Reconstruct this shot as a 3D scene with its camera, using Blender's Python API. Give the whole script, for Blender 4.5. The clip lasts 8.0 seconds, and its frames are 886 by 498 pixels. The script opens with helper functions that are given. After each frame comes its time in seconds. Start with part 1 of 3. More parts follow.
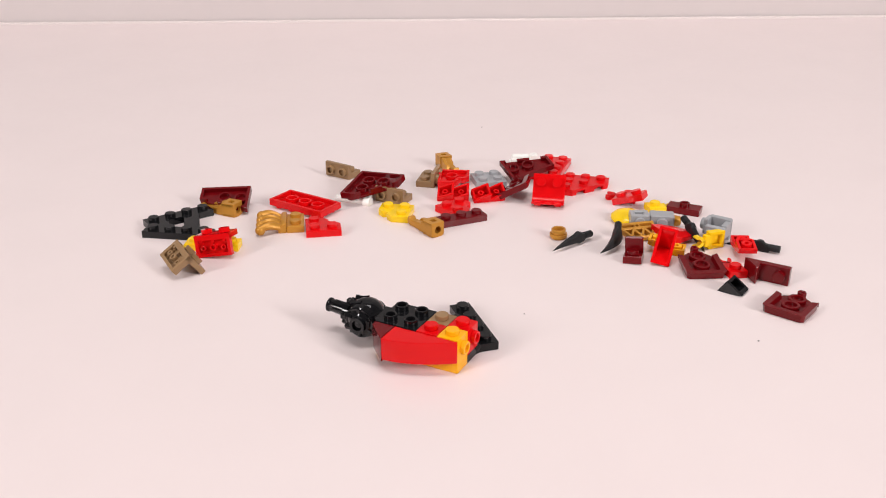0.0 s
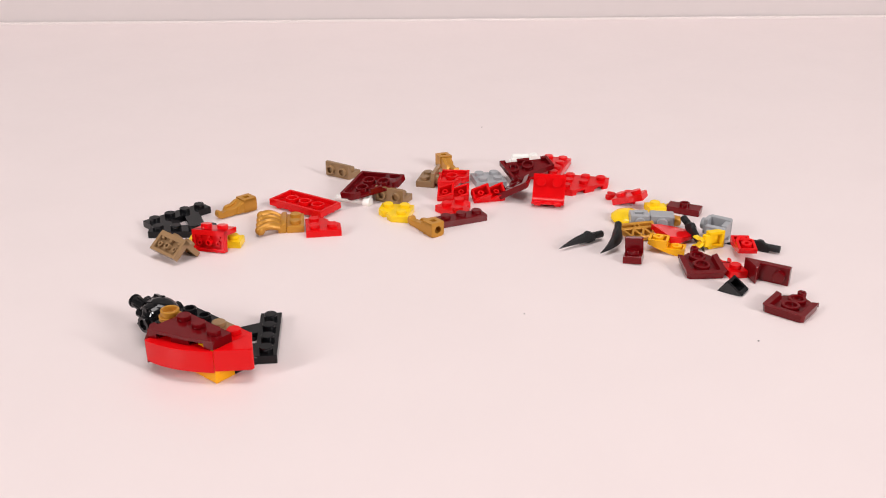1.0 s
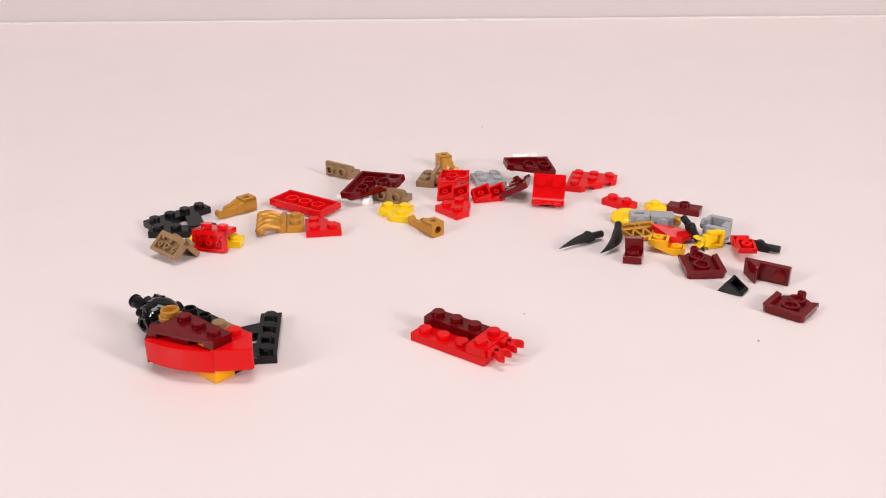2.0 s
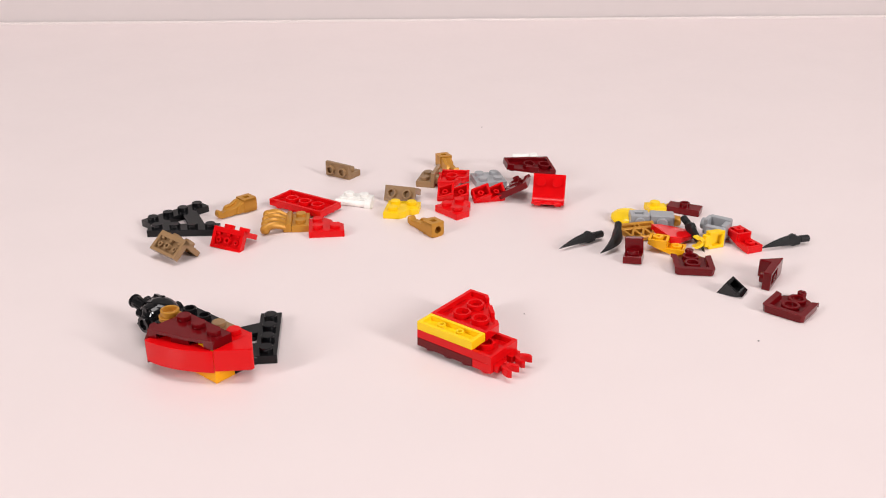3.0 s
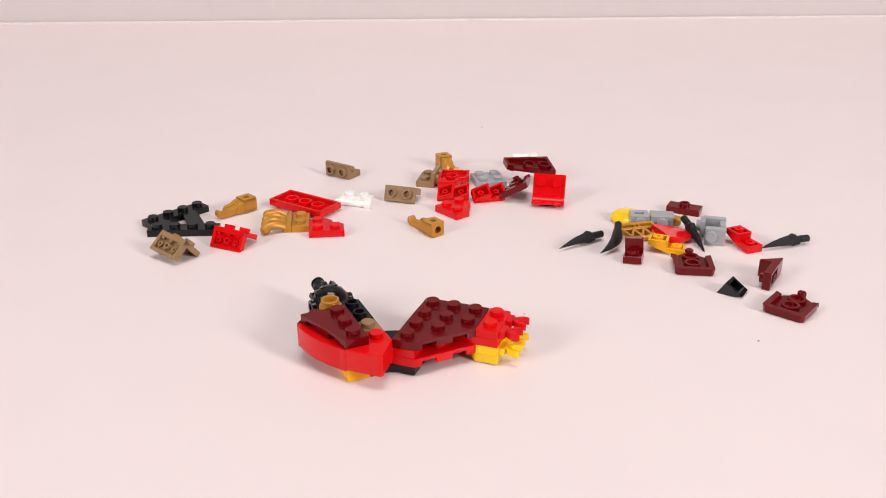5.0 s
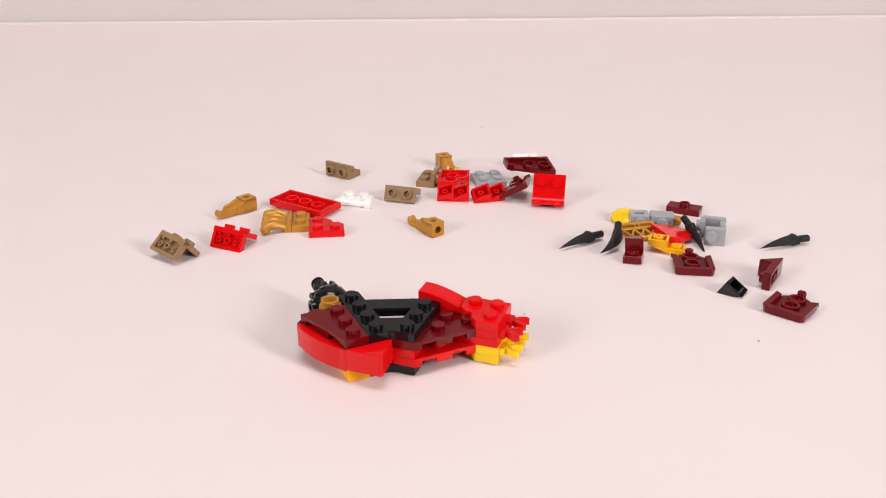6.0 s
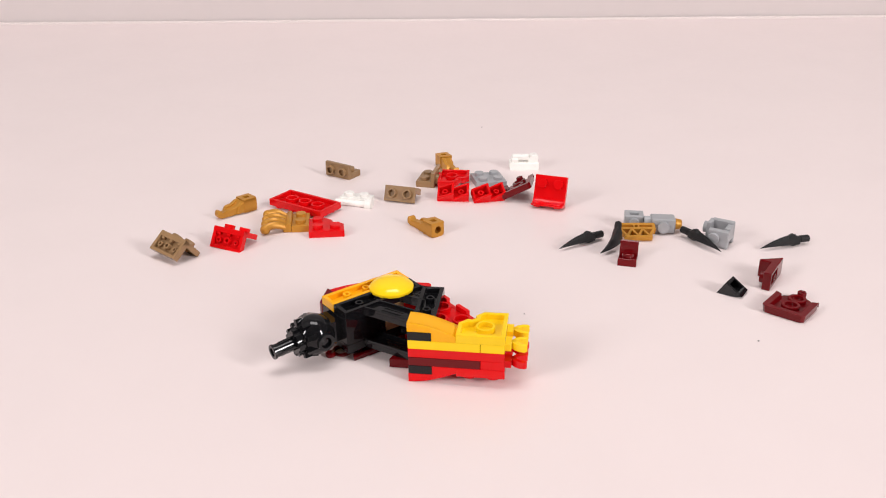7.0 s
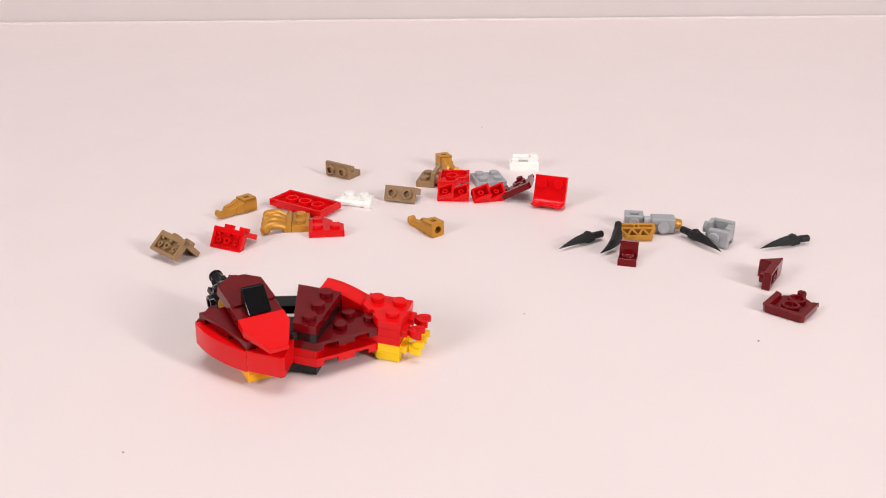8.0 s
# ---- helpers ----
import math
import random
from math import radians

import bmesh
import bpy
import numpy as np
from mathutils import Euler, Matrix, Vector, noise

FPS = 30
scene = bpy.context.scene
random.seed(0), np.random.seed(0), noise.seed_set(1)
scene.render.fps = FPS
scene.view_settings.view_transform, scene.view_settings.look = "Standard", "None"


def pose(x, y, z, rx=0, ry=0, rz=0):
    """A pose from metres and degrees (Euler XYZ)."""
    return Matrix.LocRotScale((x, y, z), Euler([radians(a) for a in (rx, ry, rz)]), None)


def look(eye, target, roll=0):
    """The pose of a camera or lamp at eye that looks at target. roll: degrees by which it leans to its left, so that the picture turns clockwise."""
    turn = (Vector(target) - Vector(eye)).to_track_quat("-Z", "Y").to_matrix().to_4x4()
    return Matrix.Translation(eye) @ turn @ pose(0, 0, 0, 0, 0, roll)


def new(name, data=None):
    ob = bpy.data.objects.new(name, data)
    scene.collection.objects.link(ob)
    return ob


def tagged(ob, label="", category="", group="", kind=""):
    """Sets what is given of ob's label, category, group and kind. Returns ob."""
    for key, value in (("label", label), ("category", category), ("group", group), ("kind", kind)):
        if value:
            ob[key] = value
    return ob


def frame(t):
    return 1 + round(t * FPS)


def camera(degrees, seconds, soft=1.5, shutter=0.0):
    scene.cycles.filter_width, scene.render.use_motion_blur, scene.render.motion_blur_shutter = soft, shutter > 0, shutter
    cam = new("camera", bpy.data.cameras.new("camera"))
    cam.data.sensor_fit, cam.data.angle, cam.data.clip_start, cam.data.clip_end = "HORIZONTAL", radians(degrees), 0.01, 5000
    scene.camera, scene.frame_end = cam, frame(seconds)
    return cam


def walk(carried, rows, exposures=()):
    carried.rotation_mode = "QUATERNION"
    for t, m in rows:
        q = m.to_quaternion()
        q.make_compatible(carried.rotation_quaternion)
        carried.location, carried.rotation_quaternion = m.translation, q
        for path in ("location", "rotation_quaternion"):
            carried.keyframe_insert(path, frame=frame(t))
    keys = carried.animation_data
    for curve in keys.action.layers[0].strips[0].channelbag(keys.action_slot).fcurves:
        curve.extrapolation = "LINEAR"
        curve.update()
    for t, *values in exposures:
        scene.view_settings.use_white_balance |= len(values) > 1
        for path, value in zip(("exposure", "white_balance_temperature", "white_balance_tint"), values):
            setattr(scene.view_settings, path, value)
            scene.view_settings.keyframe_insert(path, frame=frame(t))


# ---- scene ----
cam = camera(51.07, 8.0, 1.1)
walk(cam, [(0.0, pose(0, 0, 0.166, 66.03, 0, 0)), (8.0, pose(0, 0, 0.166, 66.03, 0, 0))], exposures=[(0.0, 0.0), (8.0, 0.0)])

# ---- light: two softboxes beside the table, an added broad fill overhead, dim grey room ----
world = bpy.data.worlds.new("world")
scene.world = world
world.use_nodes = True
world.node_tree.nodes["Background"].inputs[0].default_value = (1.0, 0.95, 0.93, 1)
world.node_tree.nodes["Background"].inputs[1].default_value = 0.2


def area_lamp(eye, target, w, h, watts, colour):
    lamp = bpy.data.lights.new("area_light", "AREA")
    lamp.shape, lamp.size, lamp.size_y, lamp.energy, lamp.color = "RECTANGLE", w, h, watts, colour
    ob = new("area_light", lamp)
    ob.matrix_world = look(eye, target)
    return ob


WARM = (1.0, 0.955, 0.95)
area_lamp((1.10, -0.52, 0.68), (0, 0.55, 0), 0.19, 0.56, 14.9, WARM)
area_lamp((-1.10, -0.52, 0.68), (0, 0.55, 0), 0.19, 0.56, 11.3, WARM)
# Unseen overhead fill, added to brighten the far part of the table.
area_lamp((0.06, 0.33, 1.88), (0.1, 1.0, 0), 1.15, 0.7, 21.5, WARM)


# ---- materials ----
def material(name, colour, rough=0.3, metal=0.0, grain=0.02, bump=0.006, scale=700.0, subsurf=0.0, vary=0.05, gloss=0.3):
    m = bpy.data.materials.new(name)
    m.use_nodes = True
    nt = m.node_tree
    b = nt.nodes["Principled BSDF"]
    b.inputs["Metallic"].default_value = metal
    b.inputs["Specular IOR Level"].default_value = gloss
    tc = nt.nodes.new("ShaderNodeTexCoord")
    fine = nt.nodes.new("ShaderNodeTexNoise")
    fine.inputs["Scale"].default_value, fine.inputs["Detail"].default_value = scale, 3
    broad = nt.nodes.new("ShaderNodeTexNoise")
    broad.inputs["Scale"].default_value, broad.inputs["Detail"].default_value = scale / 9, 2
    info = nt.nodes.new("ShaderNodeObjectInfo")
    for n in (fine, broad):
        nt.links.new(tc.outputs["Object"], n.inputs["Vector"])
    hsv = nt.nodes.new("ShaderNodeHueSaturation")
    hsv.inputs["Color"].default_value = (*colour, 1)
    val = nt.nodes.new("ShaderNodeMapRange")
    val.inputs["To Min"].default_value, val.inputs["To Max"].default_value = 1 - grain, 1 + grain
    nt.links.new(broad.outputs["Fac"], val.inputs["Value"])
    tone = nt.nodes.new("ShaderNodeMapRange")
    tone.inputs["To Min"].default_value, tone.inputs["To Max"].default_value = 1 - vary, 1 + vary
    nt.links.new(info.outputs["Random"], tone.inputs["Value"])
    mul = nt.nodes.new("ShaderNodeMath")
    mul.operation = "MULTIPLY"
    nt.links.new(val.outputs[0], mul.inputs[0])
    nt.links.new(tone.outputs[0], mul.inputs[1])
    nt.links.new(mul.outputs[0], hsv.inputs["Value"])
    nt.links.new(hsv.outputs["Color"], b.inputs["Base Color"])
    rr = nt.nodes.new("ShaderNodeMapRange")
    rr.inputs["To Min"].default_value, rr.inputs["To Max"].default_value = rough * 0.8, rough * 1.25
    nt.links.new(fine.outputs["Fac"], rr.inputs["Value"])
    nt.links.new(rr.outputs[0], b.inputs["Roughness"])
    bp = nt.nodes.new("ShaderNodeBump")
    bp.inputs["Strength"].default_value, bp.inputs["Distance"].default_value = bump, 0.0002
    nt.links.new(fine.outputs["Fac"], bp.inputs["Height"])
    nt.links.new(bp.outputs["Normal"], b.inputs["Normal"])
    if subsurf:
        b.inputs["Subsurface Weight"].default_value = subsurf
        b.inputs["Subsurface Radius"].default_value = (0.002, 0.001, 0.0006)
    return m


RED = material("red_plastic", (0.73, 0.004, 0.006), 0.035, gloss=0.27)
DARK_RED = material("dark_red_plastic", (0.145, 0.003, 0.005), 0.035, gloss=0.28)
YELLOW = material("yellow_plastic", (0.96, 0.63, 0.011), 0.035, gloss=0.34)
ORANGE = material("orange_yellow_plastic", (0.96, 0.45, 0.008), 0.035, gloss=0.34)
BLACK = material("black_plastic", (0.007, 0.007, 0.008), 0.035, gloss=0.34)
MATT_BLACK = material("matt_black_rubber", (0.012, 0.012, 0.013), 0.48)
TAN = material("dark_tan_plastic", (0.31, 0.187, 0.092), 0.2)
GOLD = material("pearl_gold_plastic", (0.54, 0.25, 0.034), 0.36, metal=0.25)
GREY = material("light_grey_plastic", (0.37, 0.375, 0.39), 0.3)
WHITE = material("white_plastic", (0.90, 0.88, 0.84), 0.28)
TABLE = material("white_laminate", (0.825, 0.722, 0.712), 0.36, grain=0.022, bump=0.01, scale=160, vary=0)
PAINT = material("wall_paint", (0.34, 0.325, 0.32), 0.7, grain=0.02, bump=0.05, scale=60, vary=0)
# A little paler than the table, for the highlight along its back edge.
LIT_EDGE = material("lit_edge_plastic", (0.84, 0.76, 0.745), 0.3, vary=0)
GREY_PAINT = material("grey_wall_paint", (0.67, 0.605, 0.597), 0.75, grain=0.02, bump=0.05, scale=60, vary=0)
FLOOR = material("grey_floor", (0.3, 0.28, 0.26), 0.5, grain=0.1, scale=20, vary=0)
SPECK = material("dust", (0.08, 0.06, 0.06), 0.8, vary=0)


# ---- mesh helpers, millimetres ----
MM = 0.001


def mm(x, y, z, rx=0, ry=0, rz=0):
    return pose(x * MM, y * MM, z * MM, rx, ry, rz)


def finish(bm, sharp=0.12, smooth=0.6):
    bmesh.ops.remove_doubles(bm, verts=bm.verts, dist=1e-4)
    bmesh.ops.recalc_face_normals(bm, faces=bm.faces)
    if sharp:
        edges = [e for e in bm.edges if e.is_manifold and e.calc_face_angle(0) > 0.6]
        bmesh.ops.bevel(bm, geom=edges, offset=sharp, segments=1, affect="EDGES", clamp_overlap=True)
    bmesh.ops.scale(bm, vec=(MM, MM, MM), verts=bm.verts)
    me = bpy.data.meshes.new("mesh")
    bm.to_mesh(me)
    bm.free()
    me.polygons.foreach_set("use_smooth", [True] * len(me.polygons))
    me.set_sharp_from_angle(angle=smooth)
    return me


def part(name, bm, mat, parent=None, label="", sharp=0.12, at=None, smooth=0.6):
    me = finish(bm, sharp, smooth) if isinstance(bm, bmesh.types.BMesh) else bm
    me.name = name
    if not me.materials:
        me.materials.append(mat)
    ob = new(name, me)
    if parent:
        ob.parent = parent
    if at is not None:
        ob.matrix_local = at
    if label:
        ob["label"] = label
    return ob


def box(bm, x0, x1, y0, y1, z0, z1, m=None):
    vs = bmesh.ops.create_cube(bm, size=1)["verts"]
    for v in vs:
        v.co = Vector(((x0 + x1) / 2 + v.co.x * (x1 - x0), (y0 + y1) / 2 + v.co.y * (y1 - y0), (z0 + z1) / 2 + v.co.z * (z1 - z0)))
        if m:
            v.co = m @ v.co
    return bm


def tube(bm, r, z0, z1, hole=0.0, depth=None, n=20, m=None, top=None):
    """A round post from z0 to z1, with a hole of that radius and depth from the top; top: its radius there."""
    top = r if top is None else top
    ring = lambda rad, z: [bm.verts.new((m or Matrix()) @ Vector((rad * math.cos(6.28318531 * i / n), rad * math.sin(6.28318531 * i / n), z))) for i in range(n)]
    loops = [ring(r, z0), ring(top, z1)]
    if hole:
        loops += [ring(hole, z1), ring(hole, z1 - (depth or (z1 - z0)))]
    for a, b in zip(loops, loops[1:]):
        for i in range(n):
            bm.faces.new((a[i], a[(i + 1) % n], b[(i + 1) % n], b[i]))
    if not hole or (depth and depth < z1 - z0):
        bm.faces.new(loops[-1])
        bm.faces.new(loops[0])
    else:
        for i in range(n):
            a, b = loops[-1], loops[0]
            bm.faces.new((a[i], a[(i + 1) % n], b[(i + 1) % n], b[i]))
    return bm


def prism(bm, profile, y0, y1, m=None):
    """A profile of (x, z) drawn from y0 to y1."""
    m = m or Matrix()
    a = [bm.verts.new(m @ Vector((x, y0, z))) for x, z in profile]
    b = [bm.verts.new(m @ Vector((x, y1, z))) for x, z in profile]
    n = len(profile)
    for i in range(n):
        bm.faces.new((a[i], a[(i + 1) % n], b[(i + 1) % n], b[i]))
    bm.faces.new(a)
    bm.faces.new(b)
    return bm


def inset(poly, d):
    """The outline (counter-clockwise) moved inwards by d."""
    out, n = [], len(poly)
    for i in range(n):
        p, q, r = (Vector(poly[(i + k) % n]) for k in (-1, 0, 1))
        e, f = (q - p).normalized(), (r - q).normalized()
        ne, nf = Vector((-e.y, e.x)), Vector((-f.y, f.x))
        bis = ne + nf
        out.append(q + bis * (d / max(0.3, bis.dot(ne))) if bis.length > 1e-6 else q + ne * d)
    return out


def shell(outline, h, wall=1.4, roof=1.2, notched=(), notch=1.9, top=None, gaps=()):
    """A plate or brick open below: z from -h/2 to h/2. notched: the edges with notches in the skirt; gaps: those with none at all. top: another outline for its upper face."""
    pts, low, hi = [], [], []
    n = len(outline)
    top = top or outline
    for i in range(n):
        p, q = Vector(outline[i]), Vector(outline[(i + 1) % n])
        tp, tq = Vector(top[i]), Vector(top[(i + 1) % n])
        cuts = [0.0]
        if i in notched:
            k = max(1, round((q - p).length / 11))
            for j in range(k):
                cuts += [(j + 0.25) / k, (j + 0.72) / k]
        for j, c in enumerate(cuts):
            pts.append(p.lerp(q, c))
            hi.append(tp.lerp(tq, c))
            low.append(h - roof - 0.02 if i in gaps else notch if j % 2 else 0.0)
    inner, n = inset(pts, wall), len(pts)
    z0, z1, zc = -h / 2, h / 2, h / 2 - roof
    inner_top = inset(hi, wall)
    bm = bmesh.new()
    V = lambda p, z: bm.verts.new((p[0], p[1], z))
    for i in range(n):
        j, b = (i + 1) % n, z0 + low[i]
        f = (b - z0) / h
        P = lambda k: pts[k].lerp(hi[k], f)
        bm.faces.new((V(P(i), b), V(P(j), b), V(hi[j], z1), V(hi[i], z1)))
        bm.faces.new((V(inner[i], b), V(inner_top[i], zc), V(inner_top[j], zc), V(inner[j], b)))
        bm.faces.new((V(P(i), b), V(inner[i], b), V(inner[j], b), V(P(j), b)))
        if low[i] != low[i - 1]:
            b2 = z0 + low[i - 1]
            bm.faces.new((V(pts[i], b), V(pts[i], b2), V(inner[i], b2), V(inner[i], b)))
    bm.faces.new([V(p, z1) for p in hi])
    bm.faces.new([V(p, zc) for p in reversed(inner_top)])
    return bm


def rect(w, d):
    return [(-w / 2, -d / 2), (w / 2, -d / 2), (w / 2, d / 2), (-w / 2, d / 2)]


STUD = finish(tube(bmesh.new(), 2.4, 0, 1.75, n=24), 0.16)
OPEN_STUD = finish(tube(bmesh.new(), 2.4, 0, 1.75, 1.6, 1.7), 0.15)
TUBE = finish(tube(bmesh.new(), 3.2, -1.0, 1.0, 2.4, 1.9), 0.1)
PIN = finish(tube(bmesh.new(), 1.5, -1.0, 1.0, 0.8, 1.5), 0.1)
meshes = {}


def shared(kind, mat):
    key = (kind.name, mat.name)
    if key not in meshes:
        meshes[key] = kind.copy()
        meshes[key].materials.append(mat)
    return meshes[key]


def studs_on(ob, mat, places, z, kind=None):
    for x, y in places:
        part("stud", shared(kind or STUD, mat), mat, ob, at=mm(x, y, z))


def tubes_in(ob, mat, places, h, kind=None):
    for x, y in places:
        part("tube", shared(kind or TUBE, mat), mat, ob, at=mm(x, y, -h / 2 + 1.05, 180))


def grid(nx, ny):
    return [((i - (nx - 1) / 2) * 8, (j - (ny - 1) / 2) * 8) for i in range(nx) for j in range(ny)]


def plate(name, mat, nx, ny, h=3.2, studs=True, parent=None, at=None, kind=None, skip=()):
    """A plain plate or brick, centred on its origin."""
    ob = part(name, shell(rect(nx * 8 - 0.2, ny * 8 - 0.2), h), mat, parent, at=at)
    if studs:
        studs_on(ob, mat, [p for i, p in enumerate(grid(nx, ny)) if i not in skip], h / 2, kind)
    if nx > 1 and ny > 1:
        tubes_in(ob, mat, grid(nx - 1, ny - 1), h)
    elif max(nx, ny) > 1:
        tubes_in(ob, mat, grid(nx - 1, 1) if nx > 1 else grid(1, ny - 1), h, PIN)
    return ob


def wedge(name, mat, outline, studs, tubes=(), notched=(), h=3.2, parent=None, at=None):
    ob = part(name, shell(outline, h, notched=notched), mat, parent, at=at)
    studs_on(ob, mat, studs, h / 2)
    tubes_in(ob, mat, tubes, h)
    return ob


def thing(ob, label, category, group=""):
    return tagged(ob, label, category, group)


# ---- the table and the room round it ----
def slab(name, x0, x1, y0, y1, z0, z1, mat, label, category="", bevel=0.0, rz=0.0, about=(0, 0)):
    bm = box(bmesh.new(), x0, x1, y0, y1, z0, z1)
    if rz:
        bmesh.ops.rotate(bm, verts=bm.verts, cent=(*about, 0), matrix=Matrix.Rotation(radians(rz), 3, "Z"))
    if bevel:
        bmesh.ops.bevel(bm, geom=bm.edges[:], offset=bevel, segments=3, affect="EDGES")
    me = bpy.data.meshes.new(name)
    bm.to_mesh(me)
    bm.free()
    me.materials.append(mat)
    return tagged(new(name, me), label, category, kind="structure")


slab("table_top", -0.9, 0.9, -0.45, 0.927, -0.03, 0, TABLE, "smooth white laminate table top", "table", 0.0015, 2.63, (0, 0.927))
# Added proud strip that draws the highlight on the table's rounded back edge.
slab("edge_trim", -0.9, 0.9, 0.927 + 0.0005, 0.927 + 0.006, -0.03, 0.0013, LIT_EDGE, "white strip added for the bright line along the table's back edge", "trim", 0.0006, 2.63, (0, 0.927))
slab("floor", -2, 2, -2, 1.5, -0.78, -0.75, FLOOR, "plain grey floor under the table", "floor")
# Pale foot of the wall, cut low so brick tops mirror the dull part.
slab("upstand", -2.2, 2.2, 0.927 + 0.0075, 0.927 + 0.03, -0.78, 0.16, GREY_PAINT, "pale grey painted foot of the wall behind the table", "wall", 0.0, 2.63, (0, 0.927))
# Unseen dull wall, added to darken the reflections on the bricks.
slab("wall_back", -2.2, 2.2, 0.927 + 0.031, 0.927 + 0.09, -0.78, 1.95, PAINT, "unseen dull grey wall added behind the table to darken reflections", "wall", 0.0, 2.63, (0, 0.927))
# Unseen walls and ceiling close the room; their dull paint keeps reflections dark.
slab("wall_front", -2, 2, -2.1, -2, -0.78, 1.95, PAINT, "plain grey painted wall", "wall")
slab("wall_west", -2.1, -2, -2, 1.5, -0.78, 1.95, PAINT, "plain grey painted wall", "wall")
slab("wall_east", 2, 2.1, -2, 1.5, -0.78, 1.95, PAINT, "plain grey painted wall", "wall")
slab("ceiling", -2.1, 2.1, -2.1, 2.6, 1.95, 2.05, PAINT, "plain grey ceiling", "ceiling")


# ---- kinds of toy bricks, each centred on its origin ----
W3 = [(-12, -8), (12, 0), (12, 8), (-12, 8)]
W3M = [(-12, -8), (12, -8), (12, 0), (-12, 8)]
TRI = [(-12, -12), (-4, -12), (12, 4), (12, 12), (-12, 12)]
TRI_STUDS = [(-8, 8), (0, 8), (8, 8), (-8, 0), (0, 0), (-8, -8)]


def wedge_small(mat, mirrored=False):
    y = -4 if mirrored else 4
    return wedge("toy_wedge_plate", mat, W3M if mirrored else W3, [(-8, y), (0, y), (8, y)], [(-8, 0), (0, 0 + y / 4)], notched=(2,) if mirrored else (0,))


def wedge_large(mat):
    return wedge("toy_wedge_plate", mat, TRI, TRI_STUDS, [(-4, 4), (4, 4), (-4, -4)], notched=(1,))


def arm_plate(mat, name="toy_frame_plate", parent=None, at=None):
    """A-shaped plate: two rows of four studs at 45 degrees, joined by two bars, round a hole."""
    s, c = math.sin(radians(22.5)), math.cos(radians(22.5))
    bm = bmesh.new()
    ob = None
    spots = []
    for sign in (-1, 1):
        m = Matrix.Translation((sign * (5.25 + 12 * s), 12 * c, 0)) @ Matrix.Rotation(radians(-22.5 * sign), 4, "Z")
        arm = shell(rect(7.8, 31.8), 3.2)
        me = bpy.data.meshes.new("arm")
        arm.transform(m)
        arm.to_mesh(me)
        arm.free()
        bm.from_mesh(me)
        bpy.data.meshes.remove(me)
        spots += [(sign * (5.25 + 8 * i * s), 8 * i * c) for i in range(4)]
    for y0, y1 in ((-2.5, 6.9), (13.6, 20.6)):
        w0, w1 = 3.0 + y0 * s / c, 3.0 + y1 * s / c
        a = [bm.verts.new((x, y, z)) for z in (-0.6, 1.58) for x, y in ((-w0, y0), (w0, y0), (w1, y1), (-w1, y1))]
        for f in ((0, 3, 2, 1), (4, 5, 6, 7), (0, 1, 5, 4), (1, 2, 6, 5), (2, 3, 7, 6), (3, 0, 4, 7)):
            bm.faces.new([a[k] for k in f])
        for k in range(12):
            x, y = (k % 6 - 2.5) * 1.3, (y0 + y1) / 2 + (0.9 if k < 6 else -0.9)
            box(bm, x - 0.45, x + 0.45, y - 0.45, y + 0.35, -0.85, -0.55)
        for y in (y0 + 0.4, y1 - 0.4):
            w = 3.0 + y * s / c
            box(bm, -w, w, y - 0.4, y + 0.4, -1.6, -0.5)
    ob = part(name, bm, mat, parent, at=at, sharp=0.1)
    studs_on(ob, mat, spots, 1.6)
    tubes_in(ob, mat, [(sg * (5.25 + 8 * (i + 0.5) * s), 8 * (i + 0.5) * c) for sg in (-1, 1) for i in range(3)], 3.2, PIN)
    return ob


def slope(name, mat, profile, width, stud=(), parent=None, at=None, sharp=0.15):
    bm = prism(bmesh.new(), profile, -width / 2, width / 2)
    ob = part(name, bm, mat, parent, at=at, sharp=sharp)
    return ob


def clip_plate(mat, h=3.2):
    """1 x 1 plate with a two-fingered clip on one side (+x)."""
    ob = plate("toy_clip_plate", mat, 1, 1, h)
    bm = box(bmesh.new(), 3.8, 6.0, -2.6, 2.6, -1.5, 1.1)
    for sg in (-1, 1):
        prof = [(5.6, 0.2), (7.0, 1.9), (8.6, 2.7), (10.2, 2.9), (11.2, 2.2), (10.2, 1.5), (9.0, 1.4), (8.0, 0.6), (7.4, -0.4), (5.6, -1.2)]
        b = [(x, sg * y) for x, y in prof]
        if sg < 0:
            b.reverse()
        for z0, z1 in ((-1.5, 1.1),):
            lo = [bm.verts.new((x, y, z0)) for x, y in b]
            hi = [bm.verts.new((x, y, z1)) for x, y in b]
            bm.faces.new(lo)
            bm.faces.new(hi)
            for i in range(len(b)):
                bm.faces.new((lo[i], lo[(i + 1) % len(b)], hi[(i + 1) % len(b)], hi[i]))
    part("clip", bm, mat, ob, sharp=0.1)
    return ob


def bracket(mat):
    """1 x 2 plate with a 1 x 2 upright plate that bears two open studs."""
    ob = plate("toy_bracket", mat, 2, 1)
    up = part("upright", box(bmesh.new(), -7.9, 7.9, -5.9, -3.95, -1.6, 6.2), mat, ob)
    for x in (-4, 4):
        part("stud", shared(OPEN_STUD, mat), mat, ob, at=mm(x, -5.8, 2.2, 90))
    return ob


